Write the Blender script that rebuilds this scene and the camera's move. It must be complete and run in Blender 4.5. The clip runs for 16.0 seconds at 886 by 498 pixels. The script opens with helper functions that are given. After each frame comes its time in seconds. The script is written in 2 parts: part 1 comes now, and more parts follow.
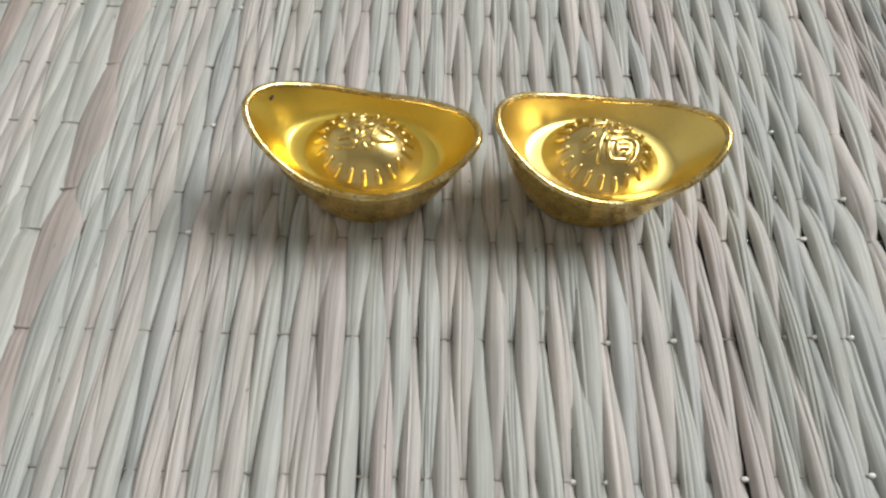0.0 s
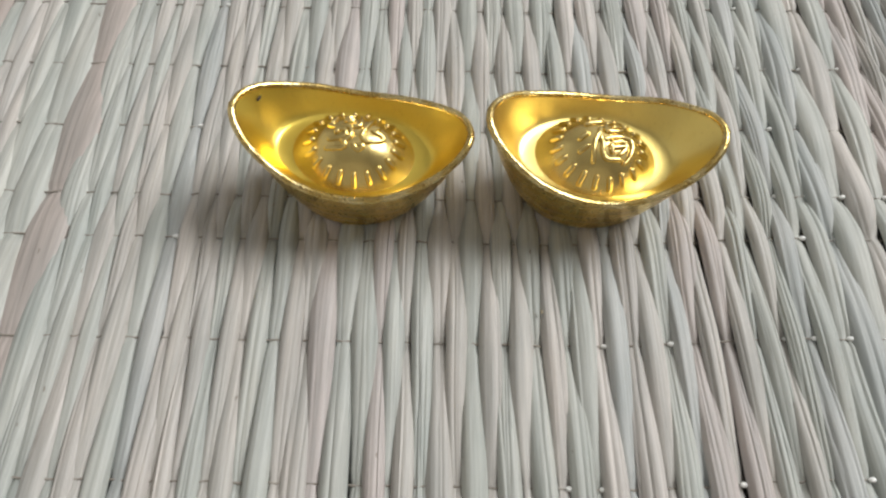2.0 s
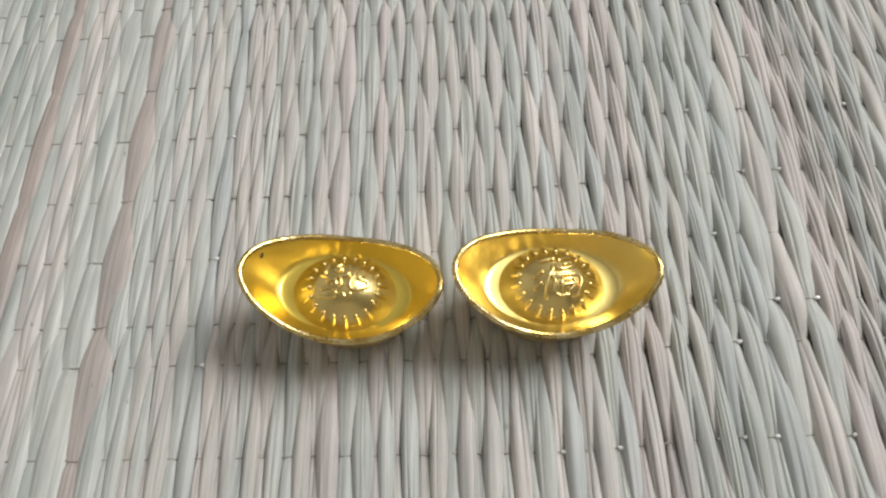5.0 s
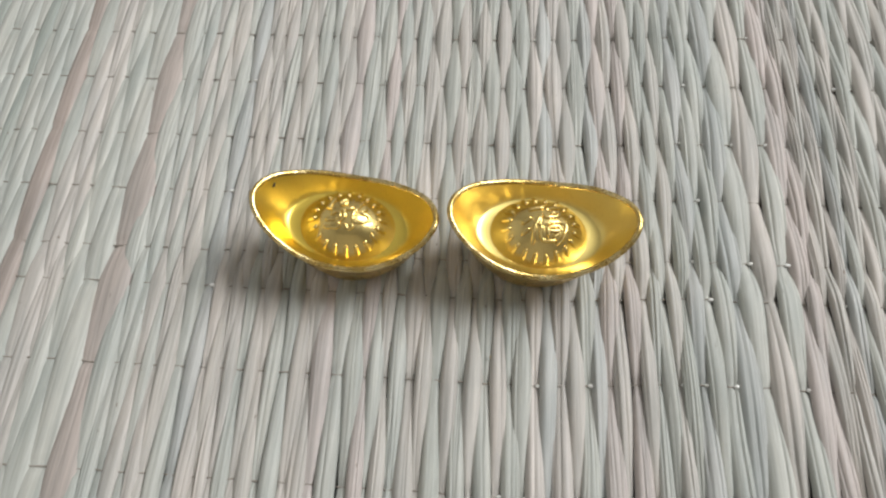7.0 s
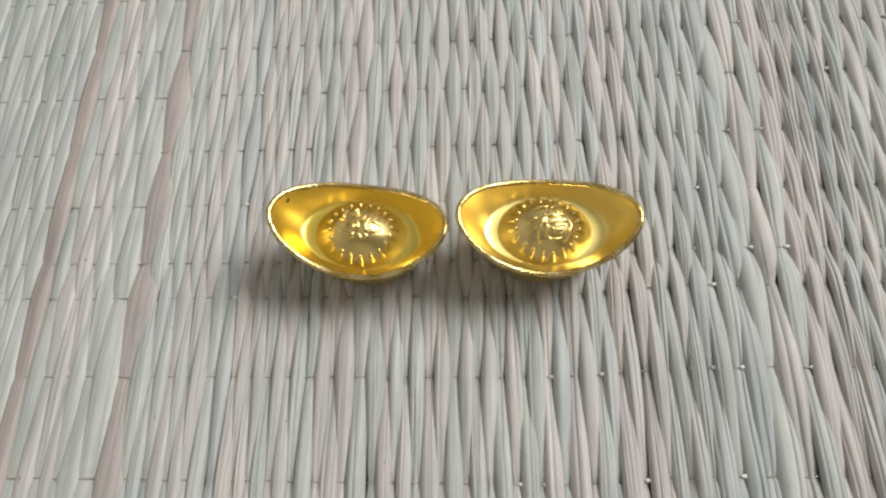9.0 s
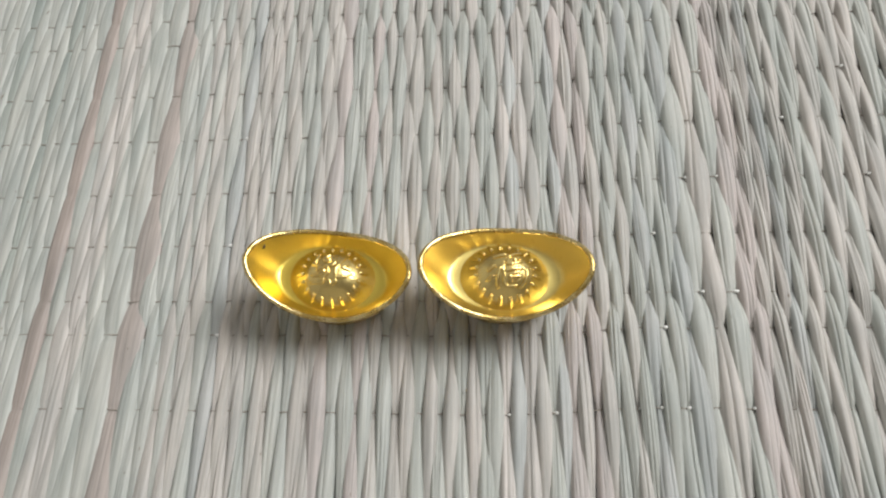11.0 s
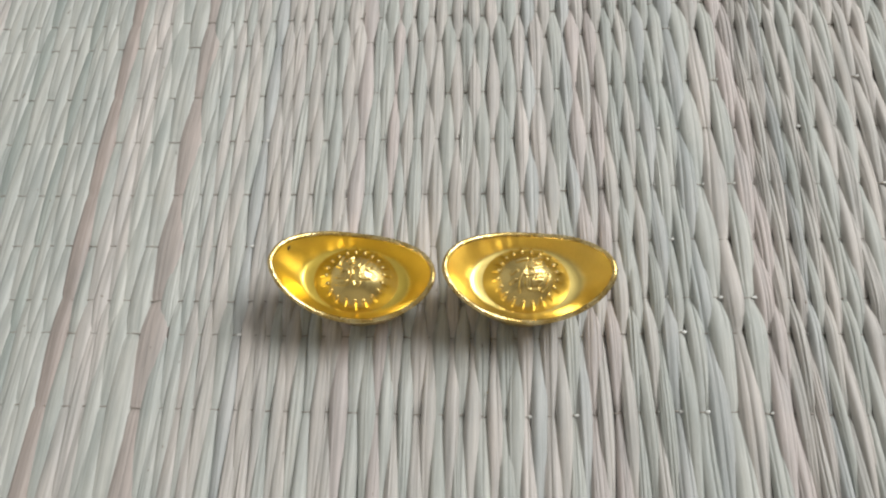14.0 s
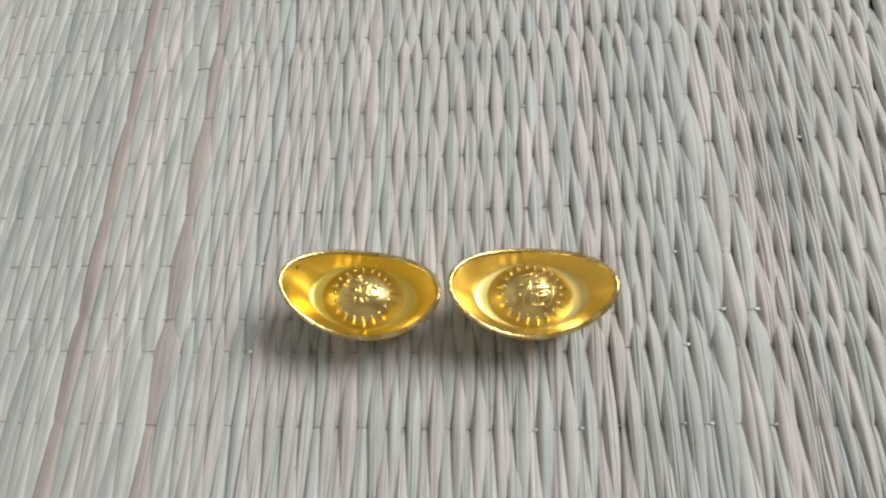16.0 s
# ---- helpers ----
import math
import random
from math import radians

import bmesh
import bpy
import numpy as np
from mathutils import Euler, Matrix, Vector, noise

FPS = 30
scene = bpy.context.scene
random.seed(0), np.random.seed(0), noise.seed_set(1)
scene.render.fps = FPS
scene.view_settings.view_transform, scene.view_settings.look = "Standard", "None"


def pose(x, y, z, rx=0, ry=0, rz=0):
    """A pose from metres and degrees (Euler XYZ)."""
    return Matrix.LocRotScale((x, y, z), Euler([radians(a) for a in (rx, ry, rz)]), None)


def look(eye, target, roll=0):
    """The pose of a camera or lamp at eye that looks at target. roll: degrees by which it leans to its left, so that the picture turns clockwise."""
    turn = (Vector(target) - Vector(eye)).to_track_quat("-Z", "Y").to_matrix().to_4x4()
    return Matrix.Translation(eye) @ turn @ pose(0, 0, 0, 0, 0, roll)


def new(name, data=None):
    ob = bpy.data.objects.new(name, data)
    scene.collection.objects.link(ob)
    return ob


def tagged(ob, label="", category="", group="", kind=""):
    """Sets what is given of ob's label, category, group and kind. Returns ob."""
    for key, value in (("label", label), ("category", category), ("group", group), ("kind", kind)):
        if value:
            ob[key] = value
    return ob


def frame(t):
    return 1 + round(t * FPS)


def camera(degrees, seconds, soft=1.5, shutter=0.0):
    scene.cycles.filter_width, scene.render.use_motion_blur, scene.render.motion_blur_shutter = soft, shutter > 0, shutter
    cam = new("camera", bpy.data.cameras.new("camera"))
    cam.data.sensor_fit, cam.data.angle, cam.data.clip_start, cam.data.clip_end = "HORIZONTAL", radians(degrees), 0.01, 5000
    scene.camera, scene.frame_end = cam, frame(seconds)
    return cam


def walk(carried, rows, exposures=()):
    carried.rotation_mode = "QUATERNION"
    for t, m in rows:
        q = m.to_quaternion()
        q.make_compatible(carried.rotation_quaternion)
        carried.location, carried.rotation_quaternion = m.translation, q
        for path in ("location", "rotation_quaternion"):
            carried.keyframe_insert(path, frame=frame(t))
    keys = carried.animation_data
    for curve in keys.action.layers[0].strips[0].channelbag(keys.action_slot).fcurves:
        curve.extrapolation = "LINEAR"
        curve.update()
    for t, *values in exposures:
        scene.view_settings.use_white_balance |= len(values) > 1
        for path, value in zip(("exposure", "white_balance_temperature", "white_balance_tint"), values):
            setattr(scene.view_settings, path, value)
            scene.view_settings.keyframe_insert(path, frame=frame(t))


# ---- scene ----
cam = camera(67.0, 16.0, soft=2.4)
PATH = [
    (0, (-0.01609, -0.04359, 0.09701), (-0.01781, 0.15208, -0.25187), 1.10),
    (0.5, (-0.01668, -0.04400, 0.09474), (-0.01700, 0.14957, -0.25531), 1.81),
    (1, (-0.01568, -0.04486, 0.09386), (-0.01446, 0.14992, -0.25551), 2.16),
    (1.5, (-0.01577, -0.03740, 0.09489), (-0.01359, 0.15046, -0.25824), 1.86),
    (2, (-0.01529, -0.04123, 0.09597), (-0.01555, 0.15071, -0.25498), 1.05),
    (2.5, (-0.01384, -0.04224, 0.09549), (-0.01271, 0.14914, -0.25575), 1.63),
    (3, (-0.01550, -0.04288, 0.09216), (-0.01253, 0.14902, -0.25879), 2.43),
    (3.5, (-0.01502, -0.04251, 0.09199), (-0.01132, 0.14604, -0.26077), 2.75),
    (4, (-0.01054, -0.03070, 0.10464), (-0.01649, 0.15251, -0.25088), -2.16),
    (4.2, (-0.00854, -0.02287, 0.11125), (-0.01701, 0.14987, -0.24943), -4.22),
    (6.3, (-0.00383, -0.03707, 0.12918), (-0.03465, 0.13718, -0.22955), -9.34),
    (6.5, (-0.00656, -0.03960, 0.12811), (-0.03729, 0.12712, -0.23419), -8.04),
    (7, (-0.00141, -0.03617, 0.12983), (-0.02812, 0.13020, -0.23295), -5.84),
    (7.5, (-0.00370, -0.03730, 0.13562), (-0.03690, 0.13037, -0.22603), -9.76),
    (8, (0.00012, -0.03680, 0.13489), (-0.03279, 0.13141, -0.22653), -10.98),
    (8.2, (-0.00176, -0.03490, 0.13553), (-0.03120, 0.12816, -0.22854), -10.36),
    (10.3, (0.00372, -0.03125, 0.14403), (-0.03543, 0.11716, -0.22535), -14.40),
    (10.5, (0.00765, -0.02628, 0.14932), (-0.03115, 0.13159, -0.21616), -14.09),
    (11, (0.00992, -0.02806, 0.14796), (-0.03004, 0.12606, -0.21899), -14.02),
    (11.5, (0.00959, -0.03025, 0.14472), (-0.02578, 0.12516, -0.22215), -12.36),
    (12, (0.00967, -0.02879, 0.14580), (-0.02070, 0.12444, -0.22244), -10.75),
    (12.5, (0.00856, -0.02931, 0.14768), (-0.02287, 0.12155, -0.22145), -11.11),
    (13, (0.00763, -0.02643, 0.14905), (-0.02541, 0.12472, -0.21982), -11.35),
    (13.5, (0.00686, -0.02904, 0.15214), (-0.03042, 0.12608, -0.21466), -12.39),
    (14, (0.00431, -0.02853, 0.15032), (-0.03372, 0.12630, -0.21653), -12.68),
    (14.5, (0.00446, -0.02649, 0.15683), (-0.04132, 0.12680, -0.20978), -16.02),
    (15, (0.00709, -0.02792, 0.15348), (-0.03647, 0.12793, -0.21232), -14.86),
    (15.5, (0.00743, -0.02478, 0.15131), (-0.03653, 0.12945, -0.21514), -15.40),
    (16, (0.00598, -0.02663, 0.15411), (-0.03871, 0.12942, -0.21148), -15.53),
]
walk(cam, [(t, look(eye, target, roll)) for t, eye, target, roll in PATH])

# ---- world, window light ----
world = bpy.data.worlds.new("sky")
scene.world = world
world.use_nodes = True
wn = world.node_tree.nodes
sky = wn.new("ShaderNodeTexSky")
sky.sky_type, sky.sun_disc = "NISHITA", False
sky.sun_elevation, sky.sun_rotation = radians(40), radians(200)
wn["Background"].inputs["Strength"].default_value = 0.08
world.node_tree.links.new(sky.outputs["Color"], wn["Background"].inputs["Color"])

MM = 0.001
WIN_Y, WIN_Z, WIN_W, WIN_H = 0.98, 1.90, 1.45, 1.35   # the window in the east wall
ROOM = (-1.7, 1.7, -2.2, 1.9, 2.75)                    # x0, x1, y0, y1, height
lamp = bpy.data.lights.new("window_light", "AREA")
lamp.shape, lamp.size, lamp.size_y, lamp.energy, lamp.color = "RECTANGLE", WIN_W - 0.1, WIN_H - 0.1, 80, (0.985, 0.985, 0.972)
lamp_ob = new("window_light", lamp)
lamp_ob.matrix_world = look((ROOM[1] + 0.02, WIN_Y, WIN_Z), (0, 0, 0.1))
scene.view_settings.exposure = 0.0

# ---- materials ----


def shader(name):
    m = bpy.data.materials.new(name)
    m.use_nodes = True
    t = m.node_tree
    return m, t, t.nodes["Principled BSDF"]


def node(t, kind, **values):
    n = t.nodes.new(kind)
    for key, value in values.items():
        n.inputs[key.replace("_", " ")].default_value = value
    return n


def ramp(t, fac, stops):
    n = t.nodes.new("ShaderNodeValToRGB")
    while len(n.color_ramp.elements) < len(stops):
        n.color_ramp.elements.new(0.5)
    for e, (p, c) in zip(n.color_ramp.elements, stops):
        e.position, e.color = p, (*c, 1)
    t.links.new(fac, n.inputs["Fac"])
    return n.outputs["Color"]


def mixed(t, fac, a, b, blend="MIX"):
    n = t.nodes.new("ShaderNodeMix")
    n.data_type, n.blend_type = "RGBA", blend
    for sock, v in ((n.inputs[0], fac), (n.inputs[6], a), (n.inputs[7], b)):
        if isinstance(v, (int, float)):
            sock.default_value = v
        elif isinstance(v, tuple):
            sock.default_value = (*v, 1)
        else:
            t.links.new(v, sock)
    return n.outputs[2]


def stretched(t, sx, sy, sz, shift=None):
    co = t.nodes.new("ShaderNodeTexCoord")
    mp = t.nodes.new("ShaderNodeMapping")
    mp.inputs["Scale"].default_value = (sx, sy, sz)
    t.links.new(co.outputs["Object"], mp.inputs["Vector"])
    if shift is not None:
        t.links.new(shift, mp.inputs["Location"])
    return mp.outputs["Vector"]


def noise_of(t, vector, scale, detail=3.0, rough=0.55):
    n = node(t, "ShaderNodeTexNoise", Scale=scale, Detail=detail, Roughness=rough)
    t.links.new(vector, n.inputs["Vector"])
    return n.outputs["Fac"]


def bumped(t, b, height, strength, distance):
    n = node(t, "ShaderNodeBump", Strength=strength, Distance=distance)
    t.links.new(height, n.inputs["Height"])
    t.links.new(n.outputs["Normal"], b.inputs["Normal"])


def reed_material(name, stops):
    """Dried sedge: a tone of its own for each strand, fibres along it, blotches and dark flecks."""
    m, t, b = shader(name)
    info = t.nodes.new("ShaderNodeObjectInfo")
    tone = ramp(t, info.outputs["Random"], stops)
    fibre = noise_of(t, stretched(t, 2600, 70, 900), 1.0, 4.0, 0.6)
    blotch = noise_of(t, stretched(t, 160, 45, 160), 1.0, 3.0)
    fleck = noise_of(t, stretched(t, 700, 260, 500), 1.0, 2.0)
    col = mixed(t, 1.0, tone, ramp(t, blotch, [(0.3, (0.86, 0.88, 0.86)), (0.7, (1.1, 1.07, 1.03))]), "MULTIPLY")
    col = mixed(t, 1.0, col, ramp(t, fibre, [(0.3, (0.86, 0.85, 0.83)), (0.55, (1.0, 1.0, 1.0)), (0.8, (1.08, 1.08, 1.07))]), "MULTIPLY")
    streak = noise_of(t, stretched(t, 1000, 22, 300), 1.0, 2.0)
    col = mixed(t, 1.0, col, ramp(t, streak, [(0.32, (0.86, 0.865, 0.86)), (0.5, (1.0, 1.0, 1.0)), (0.68, (1.11, 1.105, 1.095))]), "MULTIPLY")
    spots = ramp(t, fleck, [(0.74, (0, 0, 0)), (0.8, (1, 1, 1))])
    col = mixed(t, spots, col, (0.20, 0.16, 0.12))
    t.links.new(col, b.inputs["Base Color"])
    b.inputs["Roughness"].default_value = 0.5
    b.inputs["Specular IOR Level"].default_value = 0.35
    bumped(t, b, fibre, 0.3, 0.0002)
    return m


REED = reed_material("dried_sedge_warm", [(0.0, (0.501, 0.487, 0.473)), (0.3, (0.525, 0.503, 0.492)), (0.55, (0.506, 0.496, 0.485)),
                                          (0.8, (0.533, 0.508, 0.500)), (1.0, (0.481, 0.463, 0.447))])
REED_GREY = reed_material("dried_sedge_grey", [(0.0, (0.452, 0.473, 0.460)), (0.3, (0.475, 0.493, 0.481)), (0.6, (0.457, 0.480, 0.472)),
                                               (0.85, (0.494, 0.508, 0.494)), (1.0, (0.434, 0.451, 0.436))])
REED_PINK = reed_material("dried_sedge_pink", [(0.0, (0.405, 0.352, 0.335)), (1.0, (0.445, 0.390, 0.372))])
REED_ROSE = reed_material("dried_sedge_rose", [(0.0, (0.524, 0.482, 0.479)), (1.0, (0.544, 0.497, 0.496))])
REED_TAN = reed_material("dried_sedge_tan", [(0.0, (0.462, 0.415, 0.402)), (1.0, (0.492, 0.442, 0.430))])
REED_BLUE = reed_material("dried_sedge_blue", [(0.0, (0.440, 0.462, 0.470)), (1.0, (0.468, 0.486, 0.496))])
REED_DARK = reed_material("dried_sedge_green", [(0.0, (0.350, 0.386, 0.373)), (1.0, (0.388, 0.421, 0.410))])


def thread_material():
    m, t, b = shader("nylon_thread")
    n = noise_of(t, stretched(t, 400, 400, 400), 1.0)
    t.links.new(ramp(t, n, [(0.3, (0.24, 0.21, 0.18)), (0.7, (0.42, 0.385, 0.34))]), b.inputs["Base Color"])
    b.inputs["Roughness"].default_value = 0.10
    b.inputs["Specular IOR Level"].default_value = 1.0
    return m


def gold_material(name, colour, pale, wear, rough, dirt):
    """Gold lacquer over bright metallised plastic, rubbed pale and brown in places."""
    m, t, b = shader(name)
    v = stretched(t, 1, 1, 1)
    big, fine = noise_of(t, v, 260, 3.0), noise_of(t, v, 1500, 4.0)
    rub = ramp(t, big, [(wear, (0, 0, 0)), (wear + 0.1, (1, 1, 1))])
    col = mixed(t, rub, colour, pale)
    grime = ramp(t, fine, [(0.58, (1, 1, 1)), (0.70, (0.45, 0.36, 0.26))])
    col = mixed(t, dirt, col, mixed(t, 1.0, col, grime, "MULTIPLY"))
    t.links.new(col, b.inputs["Base Color"])
    b.inputs["Metallic"].default_value = 1.0
    r = node(t, "ShaderNodeMapRange", To_Min=rough - 0.03, To_Max=rough + 0.05)
    t.links.new(fine, r.inputs["Value"])
    t.links.new(r.outputs["Result"], b.inputs["Roughness"])
    bumped(t, b, noise_of(t, v, 330 + 500 * dirt, 2.0), 0.07 + 0.10 * dirt, 0.0003)
    return m


GOLD = gold_material("gold_lacquer", (0.95, 0.715, 0.14), (0.93, 0.68, 0.14), 0.62, 0.31, 0.12)
GOLD_PALE = gold_material("gold_lacquer_pale", (0.92, 0.73, 0.25), (0.90, 0.705, 0.23), 0.62, 0.32, 0.12)
# Same gold, greyed and darkened: the dome's dim reflections put into its colour.
GOLD_GREYED = gold_material("gold_greyed_for_reflections", (0.82, 0.635, 0.25), (0.80, 0.61, 0.23), 0.62, 0.24, 0.08)
GOLD_RIM = gold_material("gold_rubbed_rim", (0.64, 0.46, 0.16), (0.80, 0.65, 0.33), 0.47, 0.26, 1.0)
GOLD_HULL = gold_material("gold_lacquer_outside", (0.86, 0.62, 0.18), (0.70, 0.48, 0.15), 0.50, 0.27, 0.6)
THREAD = thread_material()
# White colour that stands for light glinting off the nylon thread.
GLINT_WHITE, _, _b = shader("painted_glint")
_b.inputs["Base Color"].default_value = (0.88, 0.88, 0.86, 1)
_b.inputs["Specular IOR Level"].default_value = 1.0
_b.inputs["Roughness"].default_value = 0.22


def plain_material(name, a, b2, scale, rough):
    m, t, b = shader(name)
    n = noise_of(t, stretched(t, 1, 1, 1), scale, 5.0)
    t.links.new(ramp(t, n, [(0.3, a), (0.7, b2)]), b.inputs["Base Color"])
    b.inputs["Roughness"].default_value = rough
    bumped(t, b, n, 0.1, 0.002)
    return m


PLASTER = plain_material("wall_plaster", (0.58, 0.57, 0.55), (0.64, 0.63, 0.61), 14, 0.85)
CEIL = plain_material("ceiling_plaster", (0.64, 0.63, 0.61), (0.70, 0.69, 0.67), 9, 0.9)
# Unseen wall behind the camera; its tan brightens what the bowls reflect.
FILL_WALL = plain_material("tan_fill_wall", (0.64, 0.60, 0.53), (0.70, 0.65, 0.58), 12, 0.7)
CEMENT = plain_material("floor_cement", (0.16, 0.15, 0.14), (0.23, 0.22, 0.20), 22, 0.6)
PAINT = plain_material("window_paint", (0.68, 0.67, 0.64), (0.74, 0.73, 0.70), 30, 0.45)
SCUFF = plain_material("dark_scuff", (0.03, 0.025, 0.02), (0.06, 0.05, 0.04), 900, 0.7)
BITS = plain_material("dust_grain", (0.30, 0.25, 0.17), (0.45, 0.38, 0.27), 900, 0.8)


def part(name, bm, material, parent=None, label="", smooth=True):
    me = bpy.data.meshes.new(name)
    bm.to_mesh(me)
    bm.free()
    me.materials.append(material)
    if smooth:
        me.polygons.foreach_set("use_smooth", [True] * len(me.polygons))
    ob = new(name, me)
    if parent is not None:
        ob.parent = parent
    return tagged(ob, label)


def mesh_part(name, verts, faces, material, parent=None, label=""):
    me = bpy.data.meshes.new(name)
    me.from_pydata(verts, [], faces)
    me.materials.append(material)
    me.polygons.foreach_set("use_smooth", [True] * len(me.polygons))
    me.update()
    ob = new(name, me)
    if parent is not None:
        ob.parent = parent
    return tagged(ob, label)


def box(bm, x0, x1, y0, y1, z0, z1):
    r = bmesh.ops.create_cube(bm, size=1.0)
    for v in r["verts"]:
        v.co = Vector(((x0 + x1) / 2 + v.co.x * (x1 - x0), (y0 + y1) / 2 + v.co.y * (y1 - y0), (z0 + z1) / 2 + v.co.z * (z1 - z0)))


def structure(name, boxes, material, label):
    bm = bmesh.new()
    for b in boxes:
        box(bm, *b)
    return tagged(part(name, bm, material, smooth=False), label, name.split("_")[0], kind="structure")


# ---- the room ----
# Out of view; wall and ceiling tones are set for the bounced light.
FLOOR_Z = -2.0 * MM
X0, X1, Y0, Y1, HIGH = ROOM
T = 0.12
structure("floor", [(X0 - T, X1 + T, Y0 - T, Y1 + T, FLOOR_Z - 0.1, FLOOR_Z)], CEMENT, "grey cement floor under the mat")
structure("ceiling", [(X0 - T, X1 + T, Y0 - T, Y1 + T, HIGH, HIGH + 0.1)], CEIL, "plain grey-white plaster ceiling")
structure("wall_west", [(X0 - T, X0, Y0 - T, Y1 + T, FLOOR_Z, HIGH)], PLASTER, "plain plastered wall")
structure("wall_north", [(X0, X1, Y1, Y1 + T, FLOOR_Z, HIGH)], PLASTER, "plain plastered wall")
structure("wall_south", [(X0, X1, Y0 - T, Y0, FLOOR_Z, HIGH)], FILL_WALL, "plain unseen wall, its tan set for reflections in the gold")
WL, WR, WB, WT = WIN_Y - WIN_W / 2, WIN_Y + WIN_W / 2, WIN_Z - WIN_H / 2, WIN_Z + WIN_H / 2
structure("wall_east", [(X1, X1 + T, Y0 - T, WL, FLOOR_Z, HIGH), (X1, X1 + T, WR, Y1 + T, FLOOR_Z, HIGH),
                        (X1, X1 + T, WL, WR, FLOOR_Z, WB), (X1, X1 + T, WL, WR, WT, HIGH)], PLASTER, "plastered wall with a window opening")
window = tagged(new("window_1"), "white painted window frame in the wall opening", "window", kind="structure")
for b in ((X1 + 0.05, X1 + 0.1, WL, WL + 0.04, WB, WT), (X1 + 0.05, X1 + 0.1, WR - 0.04, WR, WB, WT),
          (X1 + 0.05, X1 + 0.1, WL + 0.04, WR - 0.04, WB, WB + 0.04), (X1 + 0.05, X1 + 0.1, WL + 0.04, WR - 0.04, WT - 0.04, WT)):
    bm = bmesh.new()
    box(bm, *b)
    part("window_frame", bm, PAINT, window, smooth=False)

# ---- the woven mat ----
# Warp rows across the mat (y, mm) and the strands that every odd row ties down (x, mm).
ROW_FIRST = -6
ROWS_Y = [-122, -106, -90, -73, -57, -41, -25.8, -5.0, 12.6, 21.0, 35.6, 50.3, 66.6, 81.3, 98.8, 107.8, 123, 137, 153, 169, 184, 199]
TIED = [-120, -115, -111, -105.2, -99.1, -93.9, -90.3, -80.0, -75.6, -71.4, -66.9, -63.2, -57.0, -53.8, -50.3, -46.1, -40.9, -36.5, -30.2, -24.8, -21.4, -16.1,
        -10.8, -5.9, -1.4, 3.8, 8.5, 13.4, 18.5, 23.6, 28.5, 32.4, 36.4, 40.8, 46.3, 52.1, 59.8, 64.7, 68.8, 72.3, 76.0]
BETWEEN = [-117.8, -113.1, -108.6, -101.6, -96.1, -92.1, -86.1, -78, -73.3, -69.3, -65.5, -59.8, -55.7, -52.2, -47.9, -43.5, -38.4, -33.9, -27.3, -23.0, -18.4,
           -13.2, -8.3, -3.5, 1.5, 6.0, 11.3, 16.2, 21.2, 25.2, 30.4, 34.3, 38.5, 43.0, 48.9, 55.8, 62.4, 66.5, 70.6, 74.2]
rng = np.random.default_rng(7)
while TIED[0] > -205:
    TIED.insert(0, TIED[0] - rng.uniform(4.2, 6.6))
    BETWEEN.insert(0, (TIED[0] + TIED[1]) / 2 + rng.uniform(-0.3, 0.3))
while TIED[-1] < 155:
    TIED.append(TIED[-1] + rng.uniform(3.8, 5.6))
    BETWEEN.append((TIED[-2] + TIED[-1]) / 2 + rng.uniform(-0.3, 0.3))
LEAN = -0.0145                            # the reeds run slightly askew
MAT_Y0, MAT_Y1 = -100.0, 182.0
STRANDS = []                              # x, parity, room between its like neighbours
for like, parity in ((TIED, 1), (BETWEEN, 0)):
    for a, b, c in zip(like, like[1:], like[2:]):
        STRANDS.append((b, parity, (c - a) / 2))
STRANDS.sort()
STRANDS = [(0.65 * b[0] + 0.175 * (a[0] + c[0]), b[1], b[2]) for a, b, c in zip(STRANDS, STRANDS[1:], STRANDS[2:])]
STRANDS = [(b[0], b[1], max(b[2], 1.55 * max(b[0] - a[0], c[0] - b[0]))) for a, b, c in zip(STRANDS, STRANDS[1:], STRANDS[2:])]
ROWS = np.array(ROWS_Y)
ROW_ID = np.arange(len(ROWS)) + ROW_FIRST


def wave(y, seed, step):
    """Smooth noise along y, about -1 to 1."""
    g = np.random.default_rng(seed)
    n = int((MAT_Y1 - MAT_Y0) / step) + 4
    k = g.uniform(-1, 1, n)
    u = (y - MAT_Y0) / step + 1
    i = np.clip(np.floor(u).astype(int), 0, n - 2)
    f = u - i
    f = f * f * (3 - 2 * f)
    return k[i] * (1 - f) + k[i + 1] * f


def row_bend(x):
    """How far the threads bow away on the deep side of the mat."""
    u = float(np.clip((x - 5) / 40, 0.0, 1.0))
    return 2.0 * u * u * (3 - 2 * u)


def drift(x, y):
    """The sideways lean and sway that neighbouring reeds share."""
    u = x / 40.0
    k = int(math.floor(u))
    return LEAN * (y - 22) + 0.22 * ((1 - u + k) * wave(y, 77 + k % 64, 60) + (u - k) * wave(y, 77 + (k + 1) % 64, 60))


def relief(x):
    """How loosely the mat is woven: flat and tight on one side, deep on the other."""
    return float(np.clip((x + 115) / 115, 0.0, 1.0))


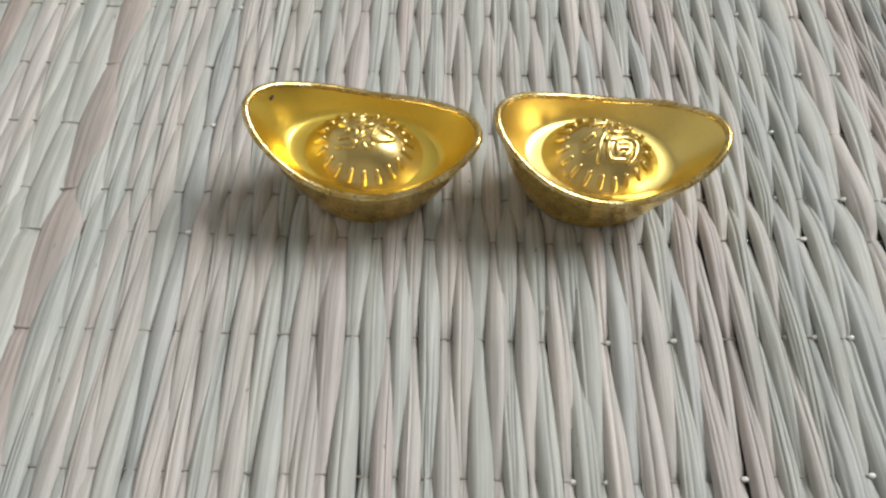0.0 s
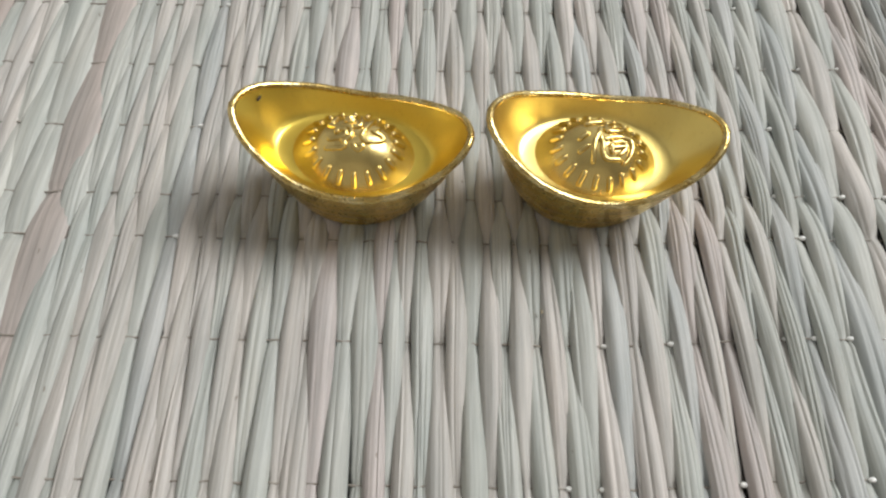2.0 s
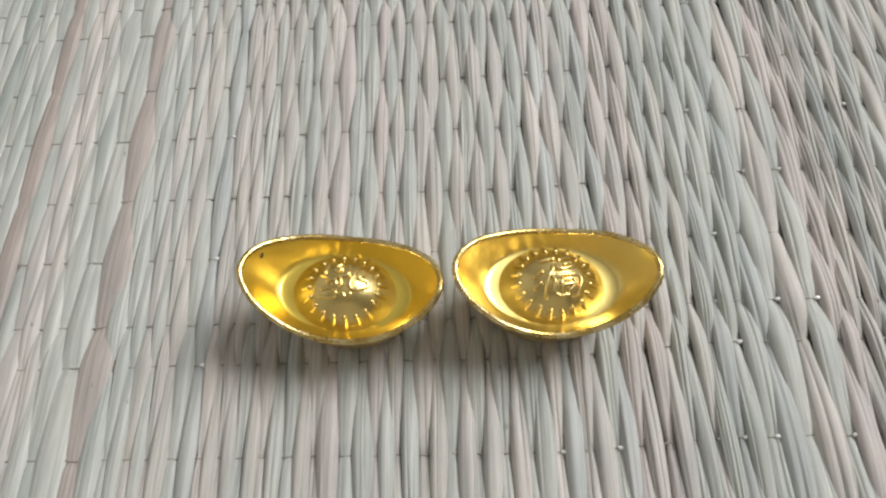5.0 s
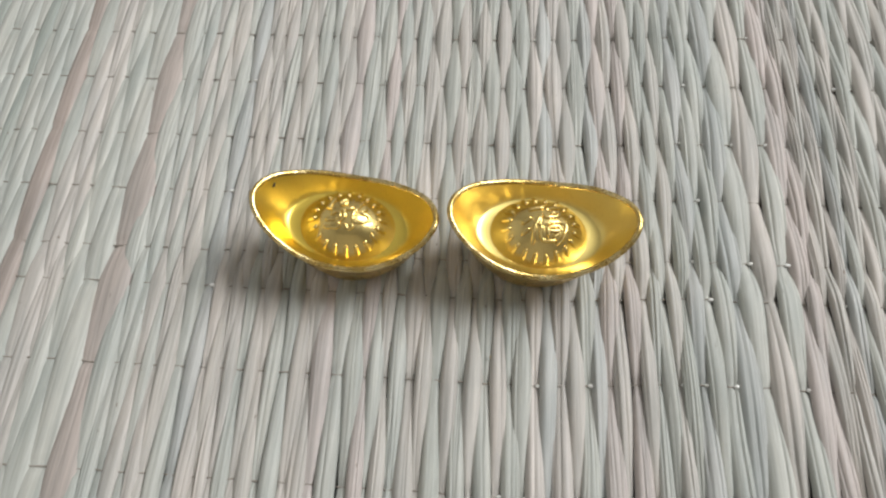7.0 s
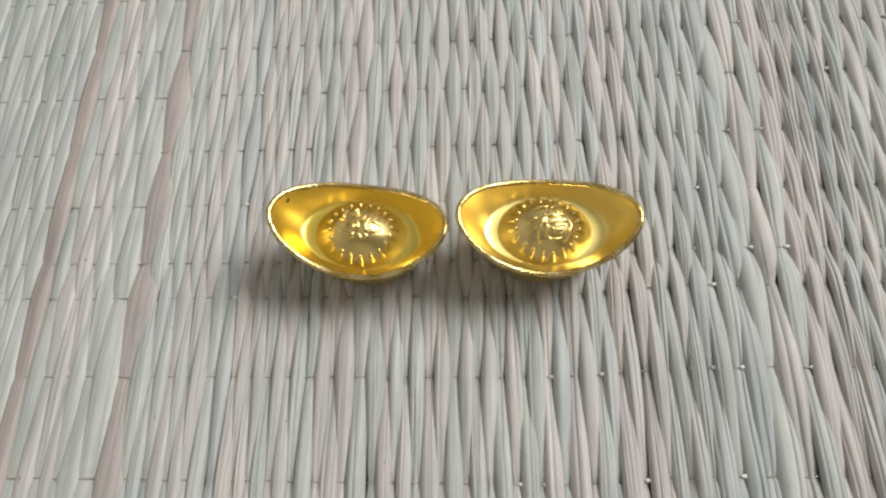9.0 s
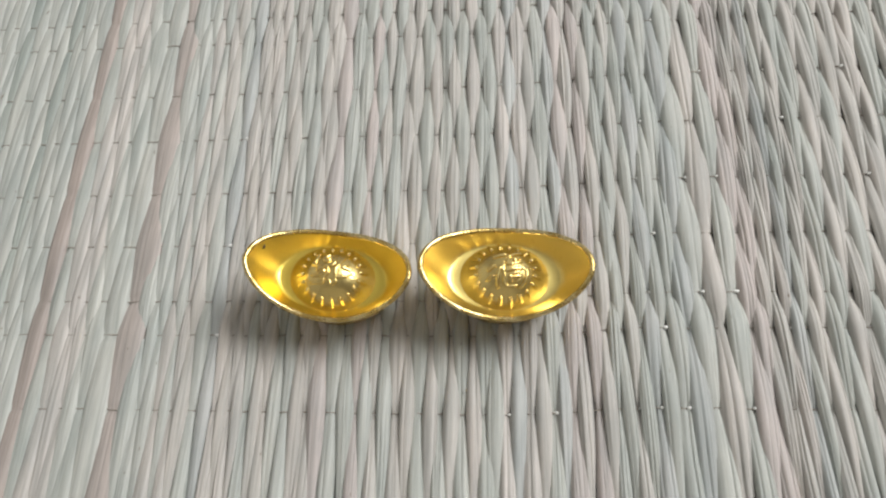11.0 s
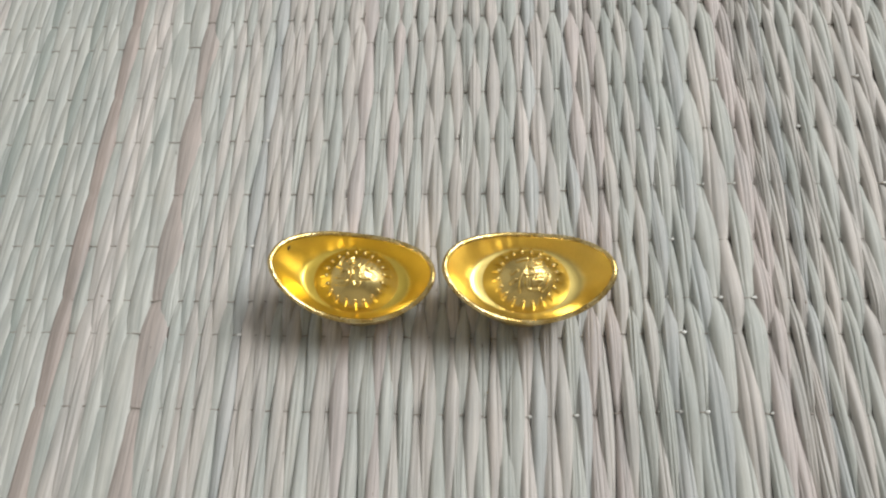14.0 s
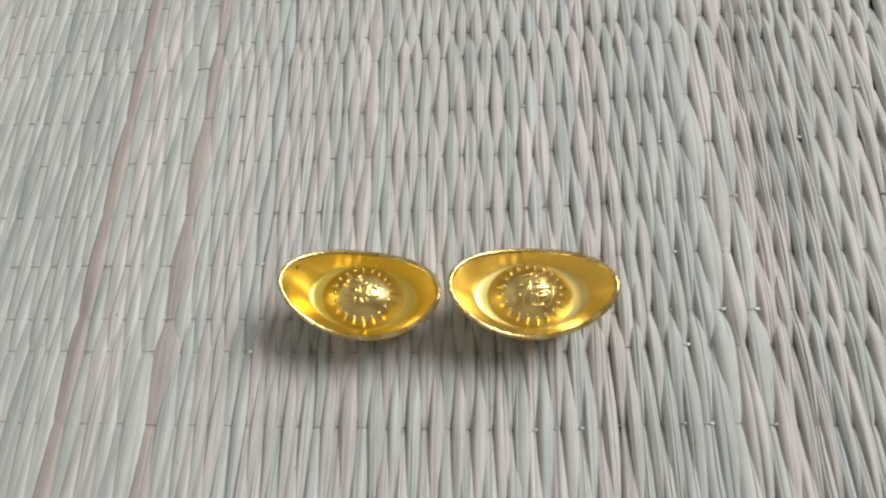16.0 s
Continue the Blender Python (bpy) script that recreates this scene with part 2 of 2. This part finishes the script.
def over_under(x, y, parity, seed):
    """+1 where the strand rides over a row, -1 where the row ties it down."""
    g = np.random.default_rng(seed)
    rows = ROWS + row_bend(x) + g.uniform(-0.35, 0.35, len(ROWS))
    state = np.where((ROW_ID % 2) == parity, -1.0, 1.0)
    i = np.clip(np.searchsorted(rows, y) - 1, 0, len(rows) - 2)
    f = np.clip((y - rows[i]) / (rows[i + 1] - rows[i]), 0, 1)
    tied = rows[(ROW_ID % 2) == parity]
    near = np.min(np.abs(y[:, None] - tied[None, :]), axis=1)
    return state[i] + (state[i + 1] - state[i]) * (0.5 - 0.5 * np.cos(np.pi * f)), near


def strand_heights(x, parity, seed, y):
    s, near = over_under(x, y, parity, seed)
    loose = relief(x)
    base = np.random.default_rng(seed + 5).uniform(-0.14, 0.14) + 0.12 * wave(y, seed + 9, 26)
    return base + (0.20 + 0.38 * loose) * s - (0.38 + 0.1 * loose) * np.exp(-(near / 1.0) ** 2), s, near


def strand_mesh(x, parity, space, seed, broad=1.0):
    """One flattened reed: a bundle of one to four filaments that bends over and under the threads."""
    g = np.random.default_rng(seed)
    y = np.arange(MAT_Y0 + g.uniform(0, 2.5), MAT_Y1 - g.uniform(0, 2.5), 1.4)
    loose = relief(x)
    z, s, near = strand_heights(x, parity, seed, y)
    wide, thin = 0.373 + g.uniform(-0.02, 0.03), (0.368 - 0.04 * loose) + g.uniform(-0.02, 0.02)
    half = space * (thin + (wide - thin) * (0.5 + 0.5 * s)) * (1 + 0.09 * wave(y, seed + 1, 18)) * broad
    half = half * (1 - (0.05 + 0.10 * loose) * np.exp(-(near / 1.3) ** 2))
    mid = x + (0.14 + 0.22 * loose) * wave(y, seed + 2, 21) + drift(x, y)
    tilt = (0.14 + 0.26 * loose) * wave(y, seed + 4, 30)
    if broad > 1.5:                       # a flat blade, straight, lying over its neighbours
        half = np.full(len(y), 2.4) * (1 - 0.10 * np.exp(-(near / 1.3) ** 2))
        mid, tilt, z = x + drift(x, y), tilt * 0.3, z + 0.22
    n = 29
    u = np.linspace(-1, 1, n)
    thick = 1.22
    zz = z[:, None] + (thick * (1 - np.abs(u) ** 3.2) - 0.52)[None, :] + tilt[:, None] * u[None, :] * half[:, None] * 0.5
    count = int(g.choice([1, 2, 3, 4] if x < 20 else [2, 3, 4, 5], p=[0.16, 0.32, 0.30, 0.22] if loose < 0.5 else [0.12, 0.26, 0.32, 0.30]))
    cuts = np.sort(g.uniform(-0.8, 0.8, count - 1))
    lo = np.full((len(y), n), -1.05)
    hi = np.full((len(y), n), 1.05)
    lift = np.full((len(y), n), 0.0)
    for j, c in enumerate(cuts):
        at = (c + 0.30 * wave(y, seed + 20 + j, 34))[:, None]
        right = u[None, :] > at
        lo = np.where(right, at, lo)
        hi = np.where(right, hi, np.minimum(hi, at))
        lift = np.where(right, g.uniform(-0.14, 0.14) * (0.3 + loose), lift)
    t = np.clip((u[None, :] - lo) / np.maximum(hi - lo, 0.05) * 2 - 1, -1, 1)
    lobe = (0.11 + (0.19 if x < 32 else 0.24) * loose) * (0.75 + 0.5 * wave(y, seed + 41, 17))
    zz += lift + lobe[:, None] * (-(np.abs(t) ** 3.5))
    for j in range(4):                    # fine folds
        at = g.uniform(-0.8, 0.8) + 0.2 * wave(y, seed + 60 + j, 30)
        zz -= g.uniform(0.01, 0.06) * np.exp(-((u[None, :] - at[:, None]) / 0.07) ** 2)
    xx = mid[:, None] + u[None, :] * half[:, None]
    top = np.stack([xx, np.repeat(y[:, None], n, 1), zz], axis=2)
    low_z = z - 0.65
    low = np.stack([np.stack([mid + k * half * 0.7, y, low_z], 1) for k in (0.8, -0.8)], axis=1)
    ring = np.concatenate([top, low], axis=1) * MM
    m, k = ring.shape[:2]
    verts = ring.reshape(-1, 3)
    i, j = np.meshgrid(np.arange(m - 1), np.arange(k), indexing="ij")
    a, b = i * k + j, i * k + (j + 1) % k
    faces = np.stack([a, b, b + k, a + k], axis=2).reshape(-1, 4).tolist()
    faces.append(list(range(k))[::-1])
    faces.append(list(range((m - 1) * k, m * k)))
    return verts.tolist(), faces


mat = tagged(new("woven_mat"), "woven dried sedge mat in pale grey-green and pinkish reeds", "mat")
SPECIAL = ((-105.2, REED_PINK, "broad brownish pink reed"), (-80, REED_TAN, "brownish pink reed"), (-59.8, REED_BLUE, "bluish grey reed"),
           (-86.1, REED_GREY, "broad grey-green reed"), (-33.9, REED_ROSE, "pale pink reed"), (-24.8, REED_ROSE, "pale pink reed"), (11.3, REED_BLUE, "bluish grey reed"),
           (21.2, REED_BLUE, "bluish grey reed"), (23.6, REED_ROSE, "pale pink reed"), (28.5, REED_ROSE, "pale pink reed"), (40.8, REED_BLUE, "bluish grey reed"),
           (48.9, REED_BLUE, "bluish grey reed"), (62.4, REED_ROSE, "pale pink reed"), (64.7, REED_ROSE, "pale pink reed"), (72.3, REED_BLUE, "bluish grey reed"),
           (-117.8, REED_DARK, "dull green reed"), (-131, REED_DARK, "dull green reed"), (-76, REED_GREY, "grey-green reed"))
pick = random.Random(11)
for i, (x, parity, space) in enumerate(STRANDS):
    mat_of, label = (REED_GREY if pick.random() < (0.80 if x < -58 else 0.28 if x < 35 else 0.42) else REED), ""
    for sx, smat, slabel in SPECIAL:
        if abs(min((q[0] for q in STRANDS), key=lambda q: abs(q - sx)) - x) < 1e-6:
            mat_of, label = smat, slabel
    broad = 1.9 if mat_of == REED_PINK else 1.15 if abs(x + 80) < 1 else 1.0
    verts, faces = strand_mesh(x, parity, space, 1000 + 50 * i, broad)
    mesh_part("reed", verts, faces, mat_of, mat, label)

# nylon warp threads: over each tied reed, under the next
for r, (ry, rid) in enumerate(zip(ROWS_Y, ROW_ID)):
    pts = []
    for i, (x, parity, space) in enumerate(STRANDS):
        yb = ry + row_bend(x)
        yy = np.array([yb])
        h = float(strand_heights(x, parity, 1000 + 50 * i, yy)[0][0])
        x = x + float(drift(x, yy)[0])
        if rid % 2 == parity:
            top = h + 0.74
            w = space * 0.31
            pts += [(x - w, yb, top - 0.22), (x - 0.6 * w, yb, top - 0.05), (x, yb, top), (x + 0.6 * w, yb, top - 0.05), (x + w, yb, top - 0.22)]
        else:
            pts.append((x, yb, h - 0.75))
    jig = np.random.default_rng(300 + r).uniform(-0.15, 0.15, len(pts))
    P = np.array([(a, b + j, c) for (a, b, c), j in zip(pts, jig)])
    k = 6
    ang = np.arange(k) * 2 * np.pi / k
    ring = P[:, None, :] + 0.185 * np.stack([np.zeros(k), np.cos(ang), np.sin(ang)], 1)[None]
    n = len(P)
    faces = [(i * k + j, i * k + (j + 1) % k, (i + 1) * k + (j + 1) % k, (i + 1) * k + j) for i in range(n - 1) for j in range(k)]
    mesh_part("warp_thread", (ring.reshape(-1, 3) * MM).tolist(), faces, THREAD, mat, "thin shiny nylon thread" if r == 0 else "")

# white beads added as painted glints where the clear thread catches the light
GLINTS = ((-59.8, 6), (-60, 4), (-59.8, 2), (9, 7), (58.5, 7), (77, 7), (41, 5), (46.2, 5), (53, 5), (60.5, 5), (42.5, 6), (48.5, 6), (79, 6), (42, 4),
            (41, 3), (47, 3), (54, 3), (60, 3), (44, 2), (50.3, 2), (70, 2), (36.8, 1), (41, 1), (47, 1), (62, 1), (19, 1), (9, 1),
            (2, 0), (7, 0), (25.5, 0), (43, 0), (48.2, 8), (74, 9), (92, 7), (95, 5))
for sx, rid in GLINTS:
    i, (x, parity, space) = min(((i, q) for i, q in enumerate(STRANDS) if q[1] == rid % 2), key=lambda e: abs(e[1][0] - sx))
    ry = ROWS_Y[rid - ROW_FIRST] + row_bend(x)
    h = float(strand_heights(x, parity, 1000 + 50 * i, np.array([float(ry)]))[0][0])
    x += float(drift(x, np.array([float(ry)]))[0]) + 0.15 * space
    bm = bmesh.new()
    bmesh.ops.create_icosphere(bm, subdivisions=2, radius=1.0 * MM)
    for v in bm.verts:
        v.co = Vector((v.co.x * 0.74, v.co.y * 0.42, v.co.z * 0.40)) + Vector((x, ry, h + 0.95)) * MM
    part("thread_glint", bm, GLINT_WHITE, mat, "small white bead, a painted glint on the thread")

# ---- the gold ingots ----
A, B = 18.0, 10.07                         # half length and half width at the rim, mm
OVAL = (12.5, 8.0)                        # the line round the floor of the bowl
DOME = (9.7, 7.8)
FLOOR = 8.7


def rim_plan(th, grow=0.0):
    c, s = math.cos(th), math.sin(th)
    ex, ey = (0.97, 1.10) if s < 0 else (0.93, 0.98)      # the back is fuller towards its ends
    return (A + grow) * math.copysign(abs(c) ** ex, c), (B + grow) * math.copysign(abs(s) ** ey, s)


def rim_z(x, y=0.0):
    """The rim sweeps up to its ends and sags less along the back."""
    u = abs(x) / A
    return 10.4 + 6.2 * u ** 1.85 + 1.0 * max(0.0, y / B) * max(0.0, 1 - u * u)


def dome_z(x, y):
    r = min(1.0, math.hypot(x / DOME[0], y / DOME[1]))
    return FLOOR + 5.0 * (1 - r ** 2.3) ** 1.25


def loft(rings, close_low=False, close_high=False):
    bm = bmesh.new()
    grid = [[bm.verts.new(Vector(p) * MM) for p in ring] for ring in rings]
    n = len(rings[0])
    for a, b in zip(grid, grid[1:]):
        for i in range(n):
            bm.faces.new((a[i], a[(i + 1) % n], b[(i + 1) % n], b[i]))
    if close_low:
        bm.faces.new(grid[0][::-1])
    if close_high:
        bm.faces.new(grid[-1])
    return bm


def tube(path, radius, flat=1.0, closed=False, sides=8):
    """A round bead along a path of points in mm, with rounded ends."""
    pts = [Vector(p) for p in path]
    rad = [radius] * len(pts)
    if not closed:
        d0, d1 = (pts[0] - pts[1]).normalized(), (pts[-1] - pts[-2]).normalized()
        pts = [pts[0] + d0 * radius * 0.9, pts[0] + d0 * radius * 0.55] + pts + [pts[-1] + d1 * radius * 0.55, pts[-1] + d1 * radius * 0.9]
        rad = [radius * 0.25, radius * 0.8] + rad + [radius * 0.8, radius * 0.25]
    rings = []
    n = len(pts)
    for i, p in enumerate(pts):
        a, b = (pts[i - 1], pts[(i + 1) % n]) if closed else (pts[max(i - 1, 0)], pts[min(i + 1, n - 1)])
        d = (b - a).normalized()
        side = d.cross(Vector((0, 0, 1))).normalized()
        up = side.cross(d)
        rings.append([p + side * rad[i] * math.cos(2 * math.pi * k / sides) + up * rad[i] * flat * math.sin(2 * math.pi * k / sides) for k in range(sides)])
    if closed:
        return loft(rings + [rings[0]])
    return loft(rings, True, True)


def smooth_line(pts, step=0.35):
    """A soft curve through a few points."""
    out = []
    p = [pts[0], *pts, pts[-1]]
    for a, b, c, d in zip(p, p[1:], p[2:], p[3:]):
        k = max(2, int(math.dist(b, c) / step))
        for i in range(k):
            t = i / k
            out.append(tuple(0.5 * (2 * b[j] + (c[j] - a[j]) * t + (2 * a[j] - 5 * b[j] + 4 * c[j] - d[j]) * t * t
                                    + (3 * b[j] - a[j] - 3 * c[j] + d[j]) * t ** 3) for j in (0, 1)))
    return out + [pts[-1]]


def ingot(label, strokes, ticks, nubs, seed, inside):
    g = random.Random(seed)
    top = tagged(new("gold_ingot"), label, "ingot", group="pair of gold ingots")
    n = 128
    th = [2 * math.pi * i / n for i in range(n)]
    # outside: a foot, then a flaring boat-shaped hull with faint ridges
    rings = []
    for k in range(25):
        t = k / 24
        ring = []
        for a in th:
            rx, ry = rim_plan(a, 0.1)
            bx, by = 10.0 * math.cos(a), 7.9 * math.sin(a)
            e = t ** 0.80
            z = rim_z(rx, ry) * t ** (1.0 + 0.25 * abs(math.cos(a)))
            w = 1 + 0.006 * math.sin(30 * t + 1.2 * math.sin(5 * a) + seed) * (1 - t) + (0.02 if t < 0.05 else 0)
            ring.append(((bx + (rx - bx) * e) * w, (by + (ry - by) * e) * w, z))
        rings.append(ring)
    part("hull", loft(rings, close_low=True), GOLD_HULL, top, "dull gold outside with faint ridges")
    # inside: sloping wall, a small step, the flat floor
    rings = []
    for k in range(21):
        t = 1 - k / 20
        ring = []
        for a in th:
            rx, ry = rim_plan(a, -0.35)
            ox, oy = OVAL[0] * math.cos(a), OVAL[1] * math.sin(a)
            e = t ** 0.9
            z = FLOOR + 0.45 + (rim_z(rx, ry) - FLOOR - 0.45) * t ** 1.12
            ring.append((ox + (rx - ox) * e, oy + (ry - oy) * e, z))
        rings.append(ring)
    for f, dz in ((0.985, 0.30), (0.96, 0.20), (0.92, 0.11), (0.86, 0.04), (0.78, 0.0), (0.7, 0.0), (0.55, 0.0)):
        rings.append([(OVAL[0] * f * math.cos(a), OVAL[1] * f * math.sin(a), FLOOR + dz) for a in th])
    part("bowl", loft(rings, close_high=True), inside, top, "bright yellow gold inside of the bowl")
    # the swelling in the middle
    rings = []
    for k in range(34):
        r = 1.0 - k / 34.5
        ring = []
        for a in th:
            x, y = DOME[0] * r * math.cos(a), DOME[1] * r * math.sin(a)
            ring.append((x, y, dome_z(x, y) + (0.005 if k else -0.05)))
        rings.append(ring)
    part("dome", loft(rings, close_high=True), GOLD_GREYED, top, "smooth raised gold dome, its dim reflections put into the colour")
    # rolled rim, uneven from wear
    path = []
    for a in th:
        x, y = rim_plan(a, -0.1)
        path.append((x, y, rim_z(x, y) + 0.07 * math.sin(9 * a + seed) + g.uniform(-0.04, 0.04)))
    part("rim", tube(path, 0.58, 0.85, closed=True), GOLD_RIM, top, "rubbed pale gold rim")
    for a, size in nubs:
        x, y = rim_plan(a, 0.15)
        bm = bmesh.new()
        bmesh.ops.create_icosphere(bm, subdivisions=2, radius=size * MM, matrix=Matrix.Translation(Vector((x, y, rim_z(x, y) - 0.35)) * MM))
        for v in bm.verts:
            v.co += Vector((g.uniform(-1, 1), g.uniform(-1, 1), g.uniform(-1, 1))) * 0.08 * MM
        part("mould_nub", bm, GOLD_RIM, top)
    # short raised dashes round the dome
    for i in range(ticks):
        a = 2 * math.pi * (i + 0.5) / ticks
        lo, hi = 6.2 + g.uniform(-0.1, 0.1), 7.45 + g.uniform(-0.15, 0.15)
        pts = []
        for k in range(5):
            r = lo + (hi - lo) * k / 4
            x, y = 0.1 + 1.03 * r * math.cos(a), 0.3 + 0.96 * r * math.sin(a)
            pts.append((x, y, dome_z(x, y) + 0.08))
        part("raised_dash", tube(pts, 0.46, 1.0, sides=10), GOLD_GREYED, top)
    # the raised character, stroke by stroke, lying on the dome
    for s in strokes:
        line = [(x, y, dome_z(x, y) + 0.12) for x, y in smooth_line(s)]
        part("raised_stroke", tube(line, 0.40, 1.0, sides=10), GOLD_GREYED, top)
    return top


FORTUNE = [[(-2.3, 3.1), (-1.0, 3.5), (0.1, 3.7)], [(-3.6, -0.1), (-2.4, 0.9)], [(-0.5, 1.1), (-1.5, -1.0), (-1.7, -3.8)], [(-0.4, 1.9), (-0.5, -0.4)],
           [(-3.7, -2.2), (-2.6, -1.4)], [(0.9, 3.2), (2.2, 4.0), (3.7, 4.5)],
           [(0.8, 2.8), (0.6, 1.3), (3.1, 1.9), (3.4, 3.0), (1.9, 2.4)], [(-0.1, -0.5), (1.8, 0.2), (4.1, 0.5), (4.7, -0.4), (4.0, -2.7), (3.1, -3.6)],
           [(-0.2, -0.8), (-0.3, -2.4), (0.4, -3.4), (2.4, -3.2)], [(1.2, -0.9), (3.3, -0.4), (3.3, -1.7), (2.3, -2.5)], [(1.0, -1.2), (1.2, -2.4)], [(1.2, -1.7), (3.2, -1.2)]]
TREASURE = [[(-3.5, 1.9), (-3.1, 4.3)], [(-1.4, 2.5), (-1.5, 3.3), (-0.7, 3.9)], [(-1.1, 2.3), (-0.3, 2.9)], [(0.6, 4.1), (1.0, 1.9), (-0.3, 1.3)],
            [(-4.0, 1.5), (-2.4, 1.0), (-0.5, 1.3)], [(-2.5, 0.0), (-2.2, 0.6), (-1.2, 0.5), (-0.9, -0.4), (-1.6, -1.0), (-3.4, -1.3)],
            [(-0.5, 1.2), (-0.1, -0.3), (-1.0, -1.6)], [(-3.6, -2.7), (-1.1, -2.6), (-0.8, -1.9), (-1.4, -1.4)], [(0.4, -1.9), (1.2, -2.6), (2.0, -1.8), (1.2, -1.9)],
            [(2.7, 4.3), (1.9, 1.6), (1.5, -0.2), (2.2, -1.0), (3.6, -0.6), (4.7, 0.2), (4.3, 1.0), (2.9, 1.2), (3.7, 2.3)]]
REST = 1.05 * MM                          # the tops of the reeds
left = ingot("small bright gold plastic ingot with a cursive raised character", TREASURE, 20, [(math.pi, 0.5)], 3, GOLD)
left.matrix_world = pose(-30.33 * MM, 22.97 * MM, REST + 0.1 * MM, -0.3, 3.5, -6.1)
right = ingot("small gold plastic ingot with a raised fortune character, rim chipped", FORTUNE, 20, [(0.02, 0.55), (-1.56, 0.45)], 5, GOLD_PALE)
right.matrix_world = pose(7.92 * MM, 23.15 * MM, REST + 0.1 * MM, 0.5, 3.9, 0.2)

line = [(-15.3, 3.4, 14.2), (-15.2, 3.7, 14.25), (-15.2, 4.0, 14.3)]
part("scuff_mark", tube(line, 0.22, 0.6), SCUFF, left, "short dark scuff")

# ---- a grain of dust on the mat ----
bm = bmesh.new()
bmesh.ops.create_icosphere(bm, subdivisions=2, radius=0.27 * MM)
gr = random.Random(2)
for v in bm.verts:
    v.co = Vector((v.co.x * 0.7, v.co.y * 1.3, v.co.z * 0.8)) * gr.uniform(0.8, 1.2)
grain = tagged(part("dust_grain", bm, BITS), "tiny dark grain of dust lying on the mat", "dust")
grain.location = (0, 0, 1.1 * MM)
